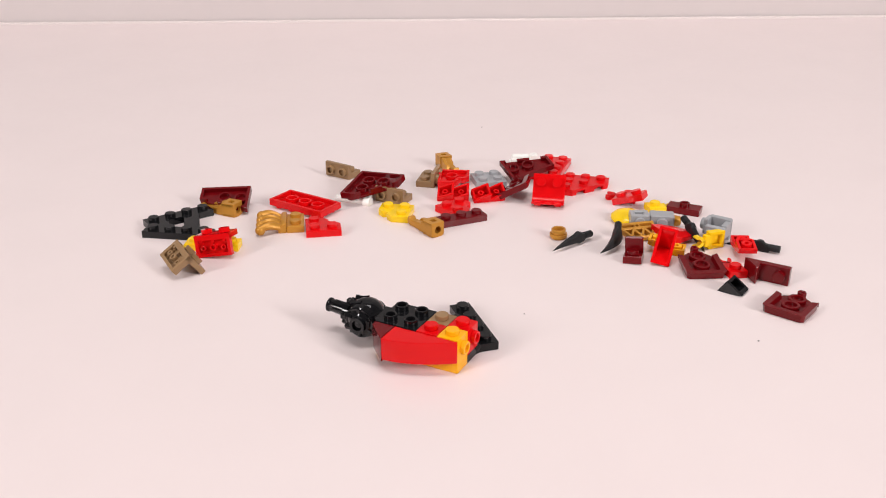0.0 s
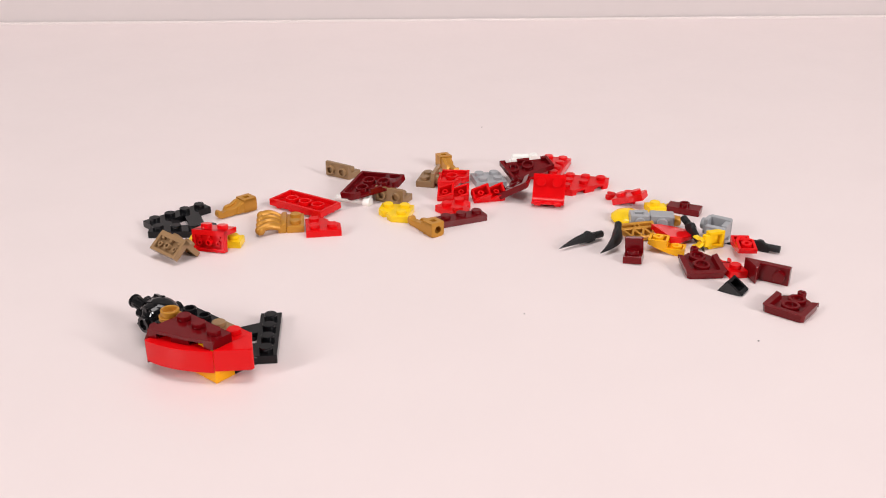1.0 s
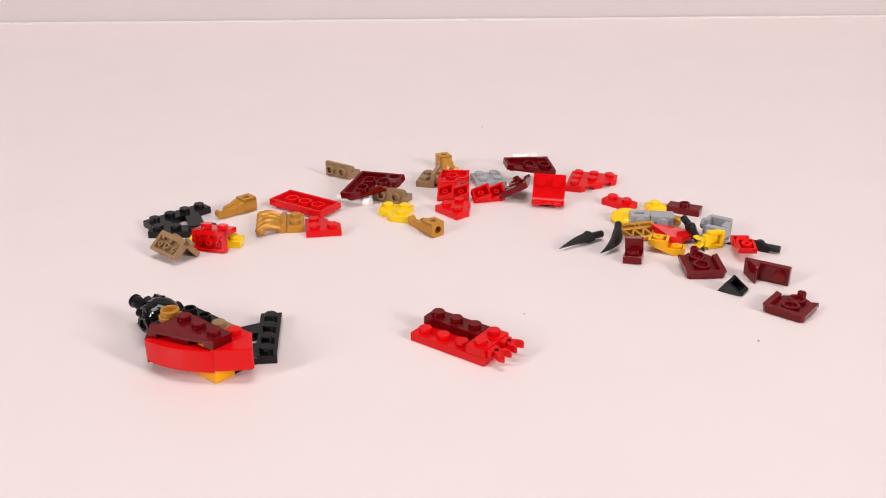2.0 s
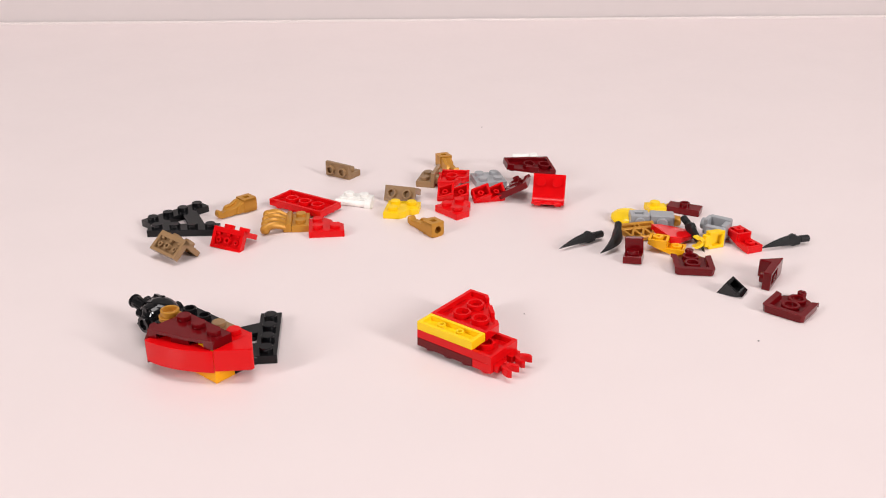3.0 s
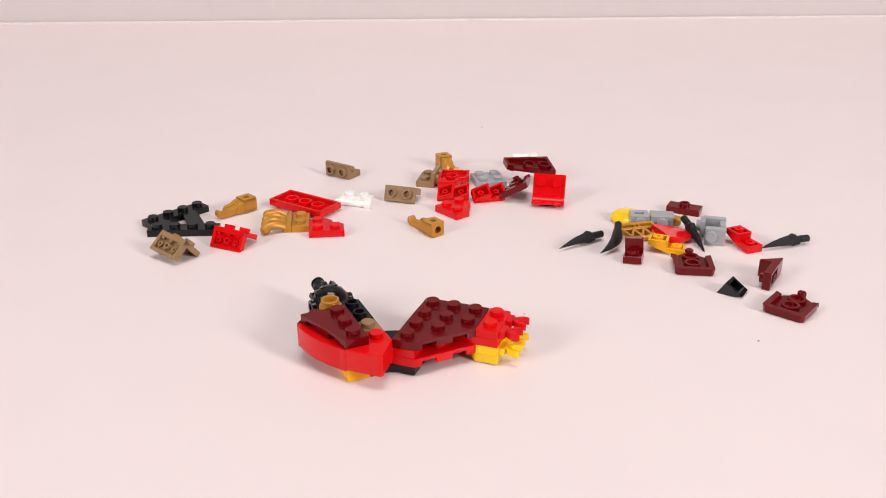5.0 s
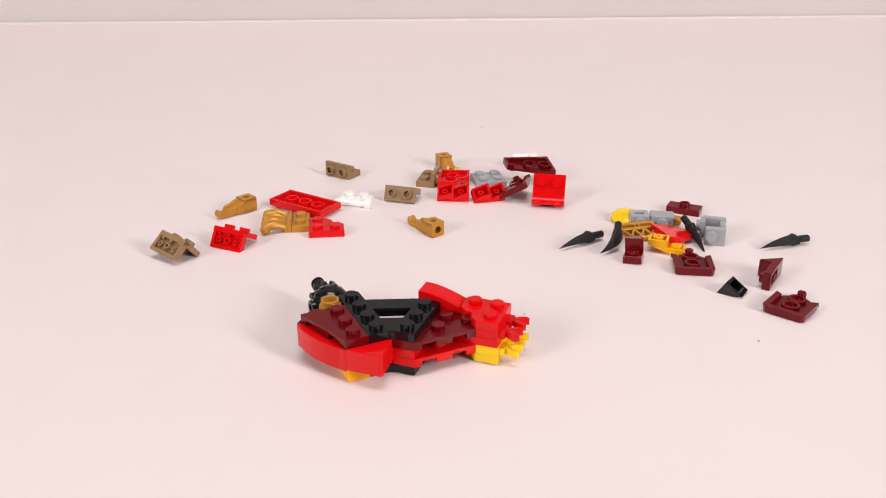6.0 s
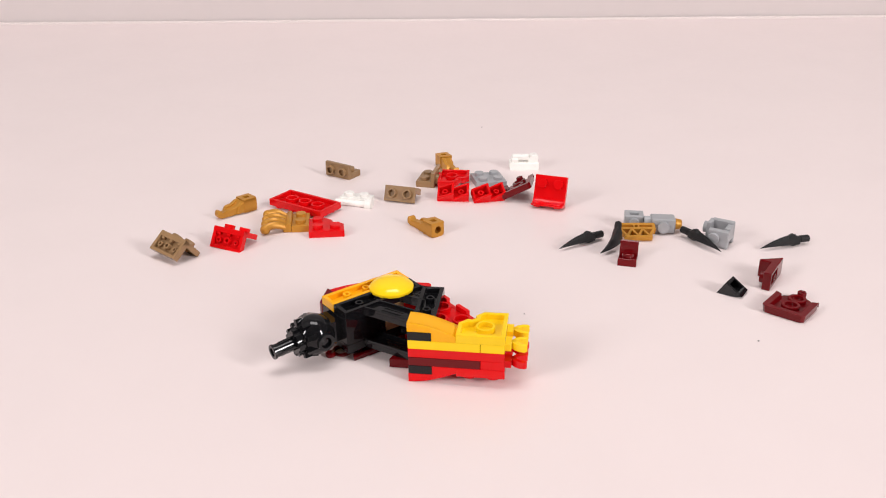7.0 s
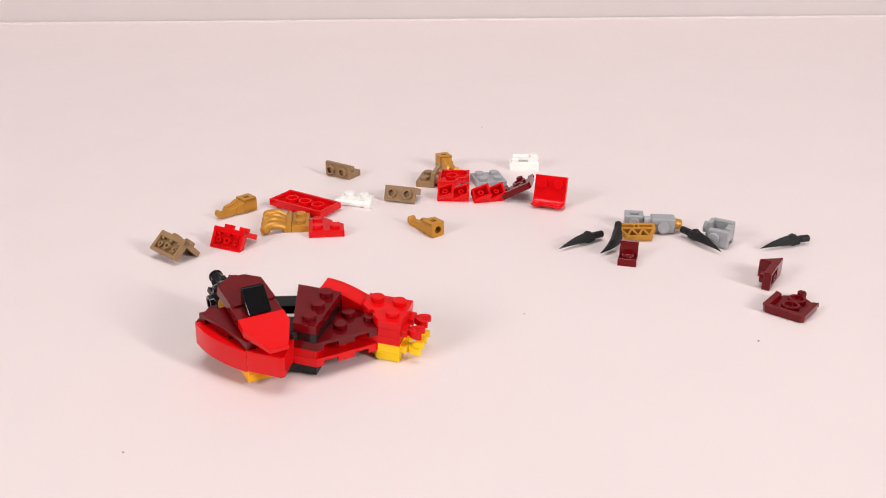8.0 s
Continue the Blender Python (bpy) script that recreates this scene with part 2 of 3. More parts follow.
def wide_bracket(mat):
    """Two plates joined at a ridge like a tent: one hollow outwards, one with two studs."""
    ob = part("toy_bracket", shell(rect(15.8, 9.6), 3.0), mat, at=None)
    ob.data.transform(mm(0, 1.5, -4.8, -90, 0, 0))
    part("pin", shared(PIN, mat), mat, ob, at=mm(0, 0.9, -5.6, 90))
    for x in (-5.2, 0, 5.2):
        part("rib", box(bmesh.new(), x - 0.8, x + 0.8, 0.3, 2.0, -3.4, -1.2), mat, ob)
    for x in (-4.6, 4.6):
        part("boss", tube(bmesh.new(), 1.3, 0, 1.2, 0.6, 1.0, 12), mat, ob, at=mm(x, 1.6, -5.8, 90))
    leg = part("leg", shell(rect(15.8, 11.0), 2.4), mat, ob, at=mm(0, 5.6, -1.2))
    studs_on(leg, mat, [(-4, 0.5), (4, 0.5)], 1.2)
    return ob


def corner_tile(mat):
    """2 x 2 tile with bevelled rim and clipped corners, two tubes and a small pin below."""
    o = [(-8.3, -7.2), (-7.1, -8.4), (7.1, -8.4), (8.3, -7.2), (8.3, 6.8), (3.2, 11.2), (-3.2, 11.2), (-8.3, 6.8)]
    t = [(x * 0.94, y * 0.94) for x, y in o]
    ob = part("toy_corner_tile", shell(o, 3.2, wall=2.4, roof=1.2, top=t, gaps=(4, 5, 6)), mat, sharp=0.25, smooth=0.3)
    for y in (0.0, 6.8):
        part("tube", tube(bmesh.new(), 3.5, -2.0, 0.5, 2.3, 2.0, 24), mat, ob, sharp=0.18, at=mm(0, y, -0.3, 180) @ mm(0, 0, 0.2))
    part("peg", tube(bmesh.new(), 1.9, -1.6, 0.9, 0.8, 0.8, 6), mat, ob, at=mm(0, 11.4, -1.0, 0, 180), sharp=0.3)
    return ob


def horn(mat, name="toy_claw", length=17.5, bend=2.6, thick=2.5, bend_side=0.0):
    """A pointed blade with a ridge along it, a stepped root and a short round bar."""
    bm = bmesh.new()
    rings, k = [], 10
    for i in range(k):
        f = i / (k - 1)
        r = thick * (1 - f) ** 0.8 * (1 + 0.25 * math.sin(3.1 * f)) + 0.1
        x, z, y = f * length, -bend * f * f, bend_side * f * f
        rings.append([bm.verts.new((x, y + 0.62 * r * a, z + r * b)) for a, b in ((1, -0.5), (0.75, 0.55), (0, 1.05), (-0.75, 0.55), (-1, -0.5), (0, -0.95))])
    for a, b in zip(rings, rings[1:]):
        for j in range(6):
            bm.faces.new((a[j], a[(j + 1) % 6], b[(j + 1) % 6], b[j]))
    bm.faces.new(rings[0])
    bm.faces.new(rings[-1])
    ob = part(name, bm, mat, sharp=0)
    part("collar", prism(bmesh.new(), [(-2.8, -2.0), (1.0, -2.6), (4.0, -1.6), (4.0, 1.8), (2.0, 2.9), (0.6, 2.9), (-0.8, 1.6), (-2.8, 1.5)], -1.25, 1.25), mat, ob, sharp=0.4)
    part("bar", tube(bmesh.new(), 1.6, 0, 4.6, 0.7, 1.2, 16), mat, ob, at=mm(-2.6, 0, 0.2, 0, -90, 0))
    return ob


def holed(w, h, r, t, n=16):
    """A plate w by h across z, t thick, with a round hole of radius r."""
    bm = bmesh.new()
    loops = []
    for z in (-t / 2, t / 2):
        outer, inner = [], []
        for k in range(n):
            a = 6.28318531 * (k + 0.5) / n
            u, v = math.cos(a), math.sin(a)
            e = 1 / max(abs(u) / (w / 2), abs(v) / (h / 2))
            outer.append(bm.verts.new((u * e, v * e, z)))
            inner.append(bm.verts.new((u * r, v * r, z)))
        loops += [outer, inner]
    o0, i0, o1, i1 = loops
    for k in range(n):
        m = (k + 1) % n
        for q in ((o0[k], i0[k], i0[m], o0[m]), (o1[k], o1[m], i1[m], i1[k]), (o0[k], o0[m], o1[m], o1[k]), (i0[k], i1[k], i1[m], i0[m])):
            bm.faces.new(q)
    return bm


def finger(mat):
    """Pearl gold arm: a square block with a pin hole and a notched, hooked finger."""
    ob = part("toy_elbow_brick", box(bmesh.new(), -3.6, 3.4, -3.5, 3.5, -3.3, -1.6), mat, sharp=0.3)
    part("end_wall", holed(6.8, 6.8, 1.75, 1.4), mat, ob, sharp=0.1, at=mm(2.9, 0, 0, 0, 90, 0))
    part("top_wall", holed(7.0, 7.0, 1.9, 1.4, 4), mat, ob, sharp=0.1, at=mm(-0.1, 0, 2.75))
    for y in (-2.9, 2.9):
        part("side_wall", box(bmesh.new(), -3.6, 3.3, y - 0.6, y + 0.6, -3.0, 3.4), mat, ob, sharp=0.3)
    part("inner_wall", box(bmesh.new(), -3.6, -2.2, -3.0, 3.0, -3.0, 3.3), mat, ob, sharp=0.2)
    prof = [(-3, -3.3), (-3, 2.8), (-4.4, 2.4), (-7.2, 0.5), (-10.6, 0.0), (-14.6, -0.5), (-15.3, 0.7), (-16.6, 0.9), (-17.3, -0.6), (-17.0, -2.4), (-15.2, -3.3)]
    part("hook", prism(bmesh.new(), prof, -2.3, 1.2), mat, ob, sharp=0.35)
    part("ridge", prism(bmesh.new(), [(-3.2, -3.2), (-3.2, 2.9), (-5.4, 2.7), (-8.0, 1.3), (-10.8, 1.0), (-11.8, -0.2), (-12.6, -3.2)], 0.9, 2.9), mat, ob, sharp=0.3)
    part("cheek", prism(bmesh.new(), [(-3.2, -3.1), (-3.2, 2.6), (-6.6, 0.6), (-7.6, -3.1)], -3.1, -2.0), mat, ob, sharp=0.3)
    return ob


def claw_hand(mat):
    """Pearl gold hand plate: two studs on a 1 x 2 plate and four curled fingers."""
    ob = plate("toy_hand", mat, 1, 2)
    part("palm", prism(bmesh.new(), [(-4, -1.6), (-4, 2.9), (-5.5, 3.2), (-7.5, 1.5), (-8, -1.6)], -7.9, 7.9), mat, ob, sharp=0.4)
    for i in range(4):
        y = (i - 1.5) * 4.5
        bm = bmesh.new()
        rings, n = [], 10
        for f in [j / 6 for j in range(7)]:
            x, z, r = -6.5 - 9.0 * f, 0.5 + 1.9 * math.sin(f * 2.6), 1.75
            rings.append([bm.verts.new((x, y * (0.92 + 0.42 * f) + r * math.cos(6.2832 * j / n), z + r * math.sin(6.2832 * j / n))) for j in range(n)])
        for a, b in zip(rings, rings[1:]):
            for j in range(n):
                bm.faces.new((a[j], a[(j + 1) % n], b[(j + 1) % n], b[j]))
        bm.faces.new(rings[0])
        bm.faces.new(rings[-1])
        bmesh.ops.create_uvsphere(bm, u_segments=12, v_segments=8, radius=2.35, matrix=Matrix.Translation((-15.8, y * 1.34, 0.9)))
        part("finger", bm, mat, ob, sharp=0)
    return ob


def socket_brick(mat):
    """Small grey brick with a square hole above and a round stud on its face."""
    bm = shell(rect(8.6, 7.8), 7.0, wall=2.2, roof=4.0)
    bm.transform(Matrix.Rotation(radians(180), 4, "X"))
    ob = part("toy_socket_brick", bm, mat, sharp=0.4)
    part("stud", shared(STUD, mat), mat, ob, at=mm(0, -3.8, 0.3, 90))
    return ob


def angle_brick(mat):
    """Grey hinge block: a face plate with a round stud and an open frame behind it."""
    ob = part("toy_hinge_brick", box(bmesh.new(), -3.2, 5.8, -2.8, 0.0, -5.0, 3.2), mat, sharp=0.4)
    part("side", prism(bmesh.new(), [(3.0, -2.6), (5.6, -2.6), (5.6, 3.8), (3.0, 3.8)], 0, 7.8), mat, ob, sharp=0.3)
    part("back", box(bmesh.new(), -4.4, 5.6, 5.8, 8.2, -5.0, 4.9), mat, ob, sharp=0.4)
    part("ledge", box(bmesh.new(), -5.4, -3.3, 1.3, 7.8, -2.6, 4.5), mat, ob, sharp=0.3)
    part("lug", tube(bmesh.new(), 2.6, 0, 1.8, 0, None, 20), mat, ob, at=mm(-5.3, 4.7, 1.0, 0, -90, 0))
    part("stud", tube(bmesh.new(), 2.5, 0, 1.6, 0, None, 20), mat, ob, at=mm(-0.4, -2.7, -0.6, 90))
    return ob


def joint_brick(mat, accent):
    """Grey block with round studs on two sides, a gold socket at its end."""
    ob = part("toy_joint_brick", box(bmesh.new(), -6.5, 4.5, -3.6, 3.6, -3.4, 3.4), mat, sharp=0.5)
    part("stud", tube(bmesh.new(), 2.7, 0, 1.8, 0, None, 18), mat, ob, at=mm(-1.0, -3.5, -0.2, 90))
    part("end", tube(bmesh.new(), 2.9, 0, 3.2, 1.4, 1.5, 8, top=2.3), accent, ob, "pearl gold socket end", sharp=0.3, at=mm(4.4, 0, 0, 0, 90, 0))
    part("knob", tube(bmesh.new(), 2.5, 0, 3.0, 1.0, 1.2, 14), mat, ob, at=mm(-6.4, 0, 0.8, 0, -90, 0))
    return ob


def crown_plate(mat):
    """Gold plate with three triangular openings below a hollow bar."""
    ob = part("toy_tooth_plate", shell([(-8.6, 0.6), (8.6, 0.6), (8.6, 5.0), (-8.6, 5.0)], 3.0), mat)
    tubes_in(ob, mat, [(0, 2.8)], 3.0, PIN)
    part("rim", box(bmesh.new(), -6.4, 6.4, -5.0, -3.6, -1.5, 1.2), mat, ob, sharp=0.4)
    for k in range(6):
        x0, x1 = -7.6 + 2.5 * k, -7.6 + 2.5 * (k + 1)
        ya, yb = (0.8, -4.0) if k % 2 == 0 else (-4.0, 0.8)
        bm = bmesh.new()
        m = Matrix.Translation(((x0 + x1) / 2, (ya + yb) / 2, 0)) @ Matrix.Rotation(math.atan2(yb - ya, x1 - x0), 4, "Z")
        box(bm, -2.8, 2.8, -0.55, 0.55, -1.5, 1.2, m)
        part("strut", bm, mat, ob, sharp=0.15)
    return ob


def handle_plate(mat):
    """White 1 x 2 plate with two upright lugs and a bar."""
    ob = plate("toy_handle_plate", mat, 2, 1, 4.0, studs=False)
    part("lug", prism(bmesh.new(), [(1.8, 1.8), (7.6, 1.8), (7.8, 4.8), (7.0, 5.9), (5.6, 6.2), (3.6, 6.0), (2.6, 4.8)], -2.2, 2.8), mat, ob, sharp=0.4)
    part("lug", prism(bmesh.new(), [(-7.0, 1.8), (-3.2, 1.8), (-3.2, 4.2), (-7.0, 4.2)], -2.6, 2.8), mat, ob, sharp=0.4)
    part("bar", tube(bmesh.new(), 1.9, -8.2, 1.0, n=18), mat, ob, at=mm(1.6, 0, 4.3, 0, 90, 0), sharp=0.3)
    return ob


def rod_plate(mat):
    """White plate with studs and a round bar along one side."""
    ob = plate("toy_bar_plate", mat, 2, 1)
    part("bar", tube(bmesh.new(), 1.6, -9, 7), mat, ob, at=mm(0, -5.4, -0.2, 0, 90, 0))
    part("tip", tube(bmesh.new(), 2.6, -1, 2.5), mat, ob, at=mm(7.5, -5.4, -0.2, 0, 90, 0))
    return ob


def dish(mat):
    bm = bmesh.new()
    rings = [[bm.verts.new((r * math.cos(6.2832 * i / 32), r * math.sin(6.2832 * i / 32), z)) for i in range(32)] for r, z in ((7.9, -1.6), (7.9, -0.8), (6.6, 0.5), (4.4, 1.3), (2.0, 1.6), (0.4, 1.62))]
    for a, b in zip(rings, rings[1:]):
        for i in range(32):
            bm.faces.new((a[i], a[(i + 1) % 32], b[(i + 1) % 32], b[i]))
    bm.faces.new(rings[0])
    bm.faces.new(rings[-1])
    return part("toy_dish", bm, mat, sharp=0)


def round_plate(mat):
    ob = part("toy_round_plate", tube(bmesh.new(), 3.95, -0.9, 0.7, 0, None, 28), mat)
    part("foot", tube(bmesh.new(), 3.3, -1.6, -0.9, 0, None, 28), mat, ob)
    part("stud", tube(bmesh.new(), 3.25, 0.7, 2.9, 2.4, 2.1, 28), mat, ob, sharp=0.2)
    return ob


def cheese(mat):
    """1 x 1 slope with a low front lip, open below."""
    prof = [(-3.9, -3.2), (3.9, -3.2), (3.9, -3.0), (-2.6, 3.2), (-3.9, 3.2)]
    bm = prism(bmesh.new(), [(3.9, -3.0), (-2.6, 3.2), (-3.9, 3.2), (-3.9, 1.9), (-2.9, 1.9), (2.4, -3.2), (3.9, -3.2)], -2.7, 2.7)
    for y in (-3.9, 2.7):
        prism(bm, prof, y, y + 1.2)
    box(bm, -3.9, -2.7, -2.7, 2.7, -3.2, 1.9)
    return part("toy_slope", bm, mat, sharp=0.15, smooth=0.2)


# ---- frames of the two wings within the finished model ----
S, C = math.sin(radians(22.5)), math.cos(radians(22.5))


def frame_at(origin, angle):
    return mm(*origin, 0, 0, 0, angle)


WING_A = frame_at((-19.661, 24.338), -67.5)
WING_B = frame_at((12.270, 27.399), -22.5)


def a_at(x, y, z, rx=0, ry=0, rz=0):
    return WING_A @ mm(x, y, z, rx, ry, rz)


def b_at(x, y, z, rx=0, ry=0, rz=0):
    return WING_B @ mm(x, y, z, rx, ry, rz)


# ---- the first wing, already built when the clip begins ----
wing = new("toy_wing_assembly")
tagged(wing, "half-built toy wing of black, red and orange bricks on the table", "toy")
arm_plate(BLACK, "frame_plate", wing, mm(0, 0, 1.6))["label"] = "black A-shaped frame plate"
plate("long_plate", ORANGE, 4, 1, parent=wing, at=a_at(16, -4, 1.6))["label"] = "orange-yellow plate"
core = plate("core_brick", BLACK, 2, 2, 9.6, parent=wing, at=a_at(8, 0, 8.0), kind=OPEN_STUD)
core["label"] = "black brick with open studs"
plate("small_plate", TAN, 1, 1, 9.6, parent=wing, at=a_at(20, 4, 8.0))["label"] = "dark tan brick"
plate("side_brick", RED, 1, 1, 9.6, parent=wing, at=a_at(20, -4, 8.0))["label"] = "red brick"
for mat, y, lab in ((ORANGE, -4, "orange-yellow brick with a side stud"), (RED, 4, "red brick with a side stud")):
    b = plate("stud_brick", mat, 1, 1, 9.6, parent=wing, at=a_at(28, y, 8.0))
    b["label"] = lab
    part("side_stud", shared(OPEN_STUD, mat), mat, b, at=mm(3.9, 0, 0.6, 0, 90, 0))
# curved red cheek, laid on its side
cheek = [(8, -17.6)] + [(8 + 24 * f, -17.6 + 9.2 * f ** 1.9) for f in (0.15, 0.3, 0.45, 0.6, 0.75, 0.9, 1.0)] + [(32, -8.1), (8, -8.1)]
bm = prism(bmesh.new(), cheek, 4.4, 12.6, Matrix(((1, 0, 0, 0), (0, 0, 1, 0), (0, 1, 0, 0), (0, 0, 0, 1))))
part("curved_cheek", bm, RED, wing, "red curved slope laid on its side", 0.25, WING_A)
bm = prism(bmesh.new(), [(0.2, -8.1), (0.2, -10.2), (7.9, -17.6), (7.9, -8.1)], 3.4, 12.7, Matrix(((1, 0, 0, 0), (0, 0, 1, 0), (0, 1, 0, 0), (0, 0, 0, 1))))
part("end_slope", bm, DARK_RED, wing, "dark red wedge slope", 0.2, WING_A)
# ball joint with side cup, collar and pin
bm = bmesh.new()
bmesh.ops.create_uvsphere(bm, u_segments=32, v_segments=20, radius=7.2)
ball = part("ball_joint", bm, BLACK, wing, "glossy black ball joint", 0, a_at(-8.2, 0, 8.6))
part("neck", box(bmesh.new(), 4.0, 8.4, -4.2, 4.2, -4.4, 3.6), BLACK, ball)
for y, r in ((6.2, 90), (-6.2, -90)):
    part("socket_ring", tube(bmesh.new(), 3.1, -1.4, 1.0, 1.9, 1.6, 24), BLACK, ball, at=mm(0.4, y * 1.12, 0, -r))
part("cup", tube(bmesh.new(), 6.7, 2.2, 4.4, 0, None, 28, top=5.6), BLACK, ball, at=mm(0, 0, 0, 0, -90, 0))
cup = part("side_cup", tube(bmesh.new(), 7.0, 1.6, 5.4, 0, None, 28, top=5.8), BLACK, ball, at=mm(0, 0, 0, 90), sharp=0.3)
for i in range(6):
    part("spoke", box(bmesh.new(), 2.6, 5.5, -0.7, 0.7, 5.2, 5.95), BLACK, cup, at=mm(0, 0, 0, 0, 0, 30 + 60 * i))
for i in range(8):
    part("cup_rib", box(bmesh.new(), 4.6, 6.9, -0.9, 0.9, 2.4, 5.6), BLACK, ball, at=mm(0, 0, 0, 0, -90, 0) @ mm(0, 0, 0, 0, 0, 22.5 + 45 * i))
bm = tube(bmesh.new(), 4.2, 0, 2.6, 0, None, 24)
part("collar", bm, BLACK, ball, at=mm(-5.6, 0, 0.4, 0, -86, 0))
for i in range(8):
    a = i * 45
    part("collar_tooth", box(bmesh.new(), 3.6, 5.0, -1.0, 1.0, 0.2, 2.6), BLACK, ball, at=mm(-5.6, 0, 0.4, 0, -86, 0) @ mm(0, 0, 0, 0, 0, a))
bm = tube(bmesh.new(), 2.35, 0, 8.4, 1.5, 6.0, 20)
pin = part("pin", bm, BLACK, ball, at=mm(-7.4, 0, 0.6, 0, -86, 0))
part("pin_rim", tube(bmesh.new(), 2.65, 7.8, 8.7, 1.5, 0.8, 20), BLACK, pin)
for i in (0, 1):
    part("rib", box(bmesh.new(), -0.5, 0.5, -2.75, 2.75, 0, 6.0), BLACK, pin, at=mm(0, 0, 0, 0, 0, 90 * i))
for r in (20, 70, 110, 160):
    part("ridge", box(bmesh.new(), -0.8, 1.6, -0.7, 0.7, 6.5, 7.5), BLACK, ball, at=mm(0, 0, 0, r - 90, -18, 0))

# ---- motion data: each thing's poses in time ----
PATHS = []          # (thing, [(seconds, pose in the world)])
MODEL = [           # the model with the first wing
    (0.0, mm(10.80, 284.9, 0, 0, 0, 40.41)),
    (0.1, mm(8.45, 281.0, 0, 0, 0, 31.65)),
    (0.4, mm(-22.87, 276.5, 0, 0, 0, 29.99)),
    (0.8, mm(-65.96, 277.2, 0, 0, 0, 28.36)),
    (4.4, mm(-52.26, 284.9, 0, 0, 0, 20.88)),
    (4.7, mm(-37.60, 288.5, 0, 0, 0, 15.43)),
    (5.0, mm(-17.1, 272.6, 0.2, 0.7, -0.4, 2.2)),
    (6.2, mm(-17.3, 267.2, 0.3, 1.5, -0.2, -0.5)),
    (6.5, mm(-8.35, 296.1, 20.3, 181.98, -0.29, -30.12)),
    (6.9, mm(-8.4, 293.8, 20.2, 182.1, 0.1, -30.7)),
    (7.2, mm(-15.6, 276.6, 1.6, 6.4, 2.7, -6.9)),
    (7.9, mm(-50.5, 271.3, 1.5, 4.3, 2.5, 8.1)),
]
SECOND = [          # the second wing, until it is joined to the model
    (1.1, mm(-20.8, 281.5, -6.4, 0.0, 0.0, -13.4)),
    (2.4, mm(8.5, 310.1, 14.55, 180, 0.2, -60.36)),
    (4.0, mm(-10.2, 283.5, -3.6, 3.0, -6.2, -17.6)),
    (4.4, mm(-19.5, 283.2, -3.1, 3.8, -7.2, 1.9)),
    (4.7, mm(-24.98, 287.9, -2.3, 3.41, -6.23, 15.6)),
] + [row for row in MODEL if row[0] > 4.9]


def joined(loose, body, t, local):
    """Poses of a thing that lies loose at first, and from t seconds on is fixed to a body at a local pose."""
    rows = list(loose)
    here = [m for s, m in body if s <= t]
    rows.append((t, here[-1] @ local))
    rows += [(s, m @ local) for s, m in body if s > t]
    return rows


def moves(ob, label, rows, category="toy brick", group="loose toy bricks"):
    thing(ob, label, category, group)
    ob.matrix_world = rows[0][1]
    PATHS.append((ob, rows))
    return ob


PATHS.append((wing, MODEL))


def plate_2x2_cut(mat):
    return wedge("toy_corner_plate", mat, [(-8, -8), (8, -8), (8, 0), (5.2, 2.8), (3.8, 2.4), (2.4, 3.8), (2.8, 5.2), (0, 8), (-8, 8)], [(-4, 4), (-4, -4), (4, -4)], [(-1, -1)])


def jumper(mat):
    ob = plate("toy_jumper_plate", mat, 2, 1, studs=False)
    studs_on(ob, mat, [(0, 0)], 1.6, OPEN_STUD)
    return ob


def curved(mat, length=16.0, high=6.4, low=2.2, width=7.8, name="toy_curved_slope"):
    """Curved slope, highest at -x, hollow and stepped below, as it sits over a plate edge."""
    n, e = 8, length / 2
    arc = [(e - length * i / n, -3.2 + low + (high - low) * math.sin(1.5708 * i / n)) for i in range(n + 1)]
    prof = [(-e, 0), (0, 0), (0, -3.2), (e, -3.2)] + arc
    skin = arc + [(x, z - 1.2) for x, z in reversed(arc)]
    bm = prism(bmesh.new(), skin, -width / 2 + 0.5, width / 2 - 0.5)
    for y in (-width / 2, width / 2 - 1.2):
        prism(bm, prof, y, y + 1.2)
    ob = part(name, bm, mat, sharp=0.12)
    for x0, x1, z0, z1 in ((-e, -e + 1.2, 0, 2.4), (-0.6, 0.6, -3.2, 1.8), (e - 1.2, e, -3.2, -1.6)):
        part("rib", box(bmesh.new(), x0, x1, -width / 2 + 0.6, width / 2 - 0.6, z0, z1), mat, ob)
    for x, z in ((-4.1, 0.0), (4.1, -3.2)):
        part("tube", tube(bmesh.new(), 2.3, -1.4, 0.7, 0.9, 1.2, 18), mat, ob, at=mm(x, 0, z, 180))
    return ob


def nose_slope(mat):
    """Red hood front: slopes down and tapers to a short nose."""
    bm = bmesh.new()
    a = [(-8, -7.9, 3.2), (-8, 7.9, 3.2), (-2.6, 8.1, 2.2), (8.4, 3.2, 0.1), (8.4, -3.2, 0.1), (-2.6, -8.1, 2.2)]
    top = [bm.verts.new(p) for p in a]
    bot = [bm.verts.new((x, y, z - (3.0 if x < -2 else 1.9))) for x, y, z in a]
    bm.faces.new(top)
    bm.faces.new(bot)
    for i in range(6):
        bm.faces.new((top[i], top[(i + 1) % 6], bot[(i + 1) % 6], bot[i]))
    bmesh.ops.triangulate(bm, faces=[f for f in bm.faces if len(f.verts) > 4])
    return part("toy_nose_slope", bm, mat, sharp=0.2, smooth=0.2)


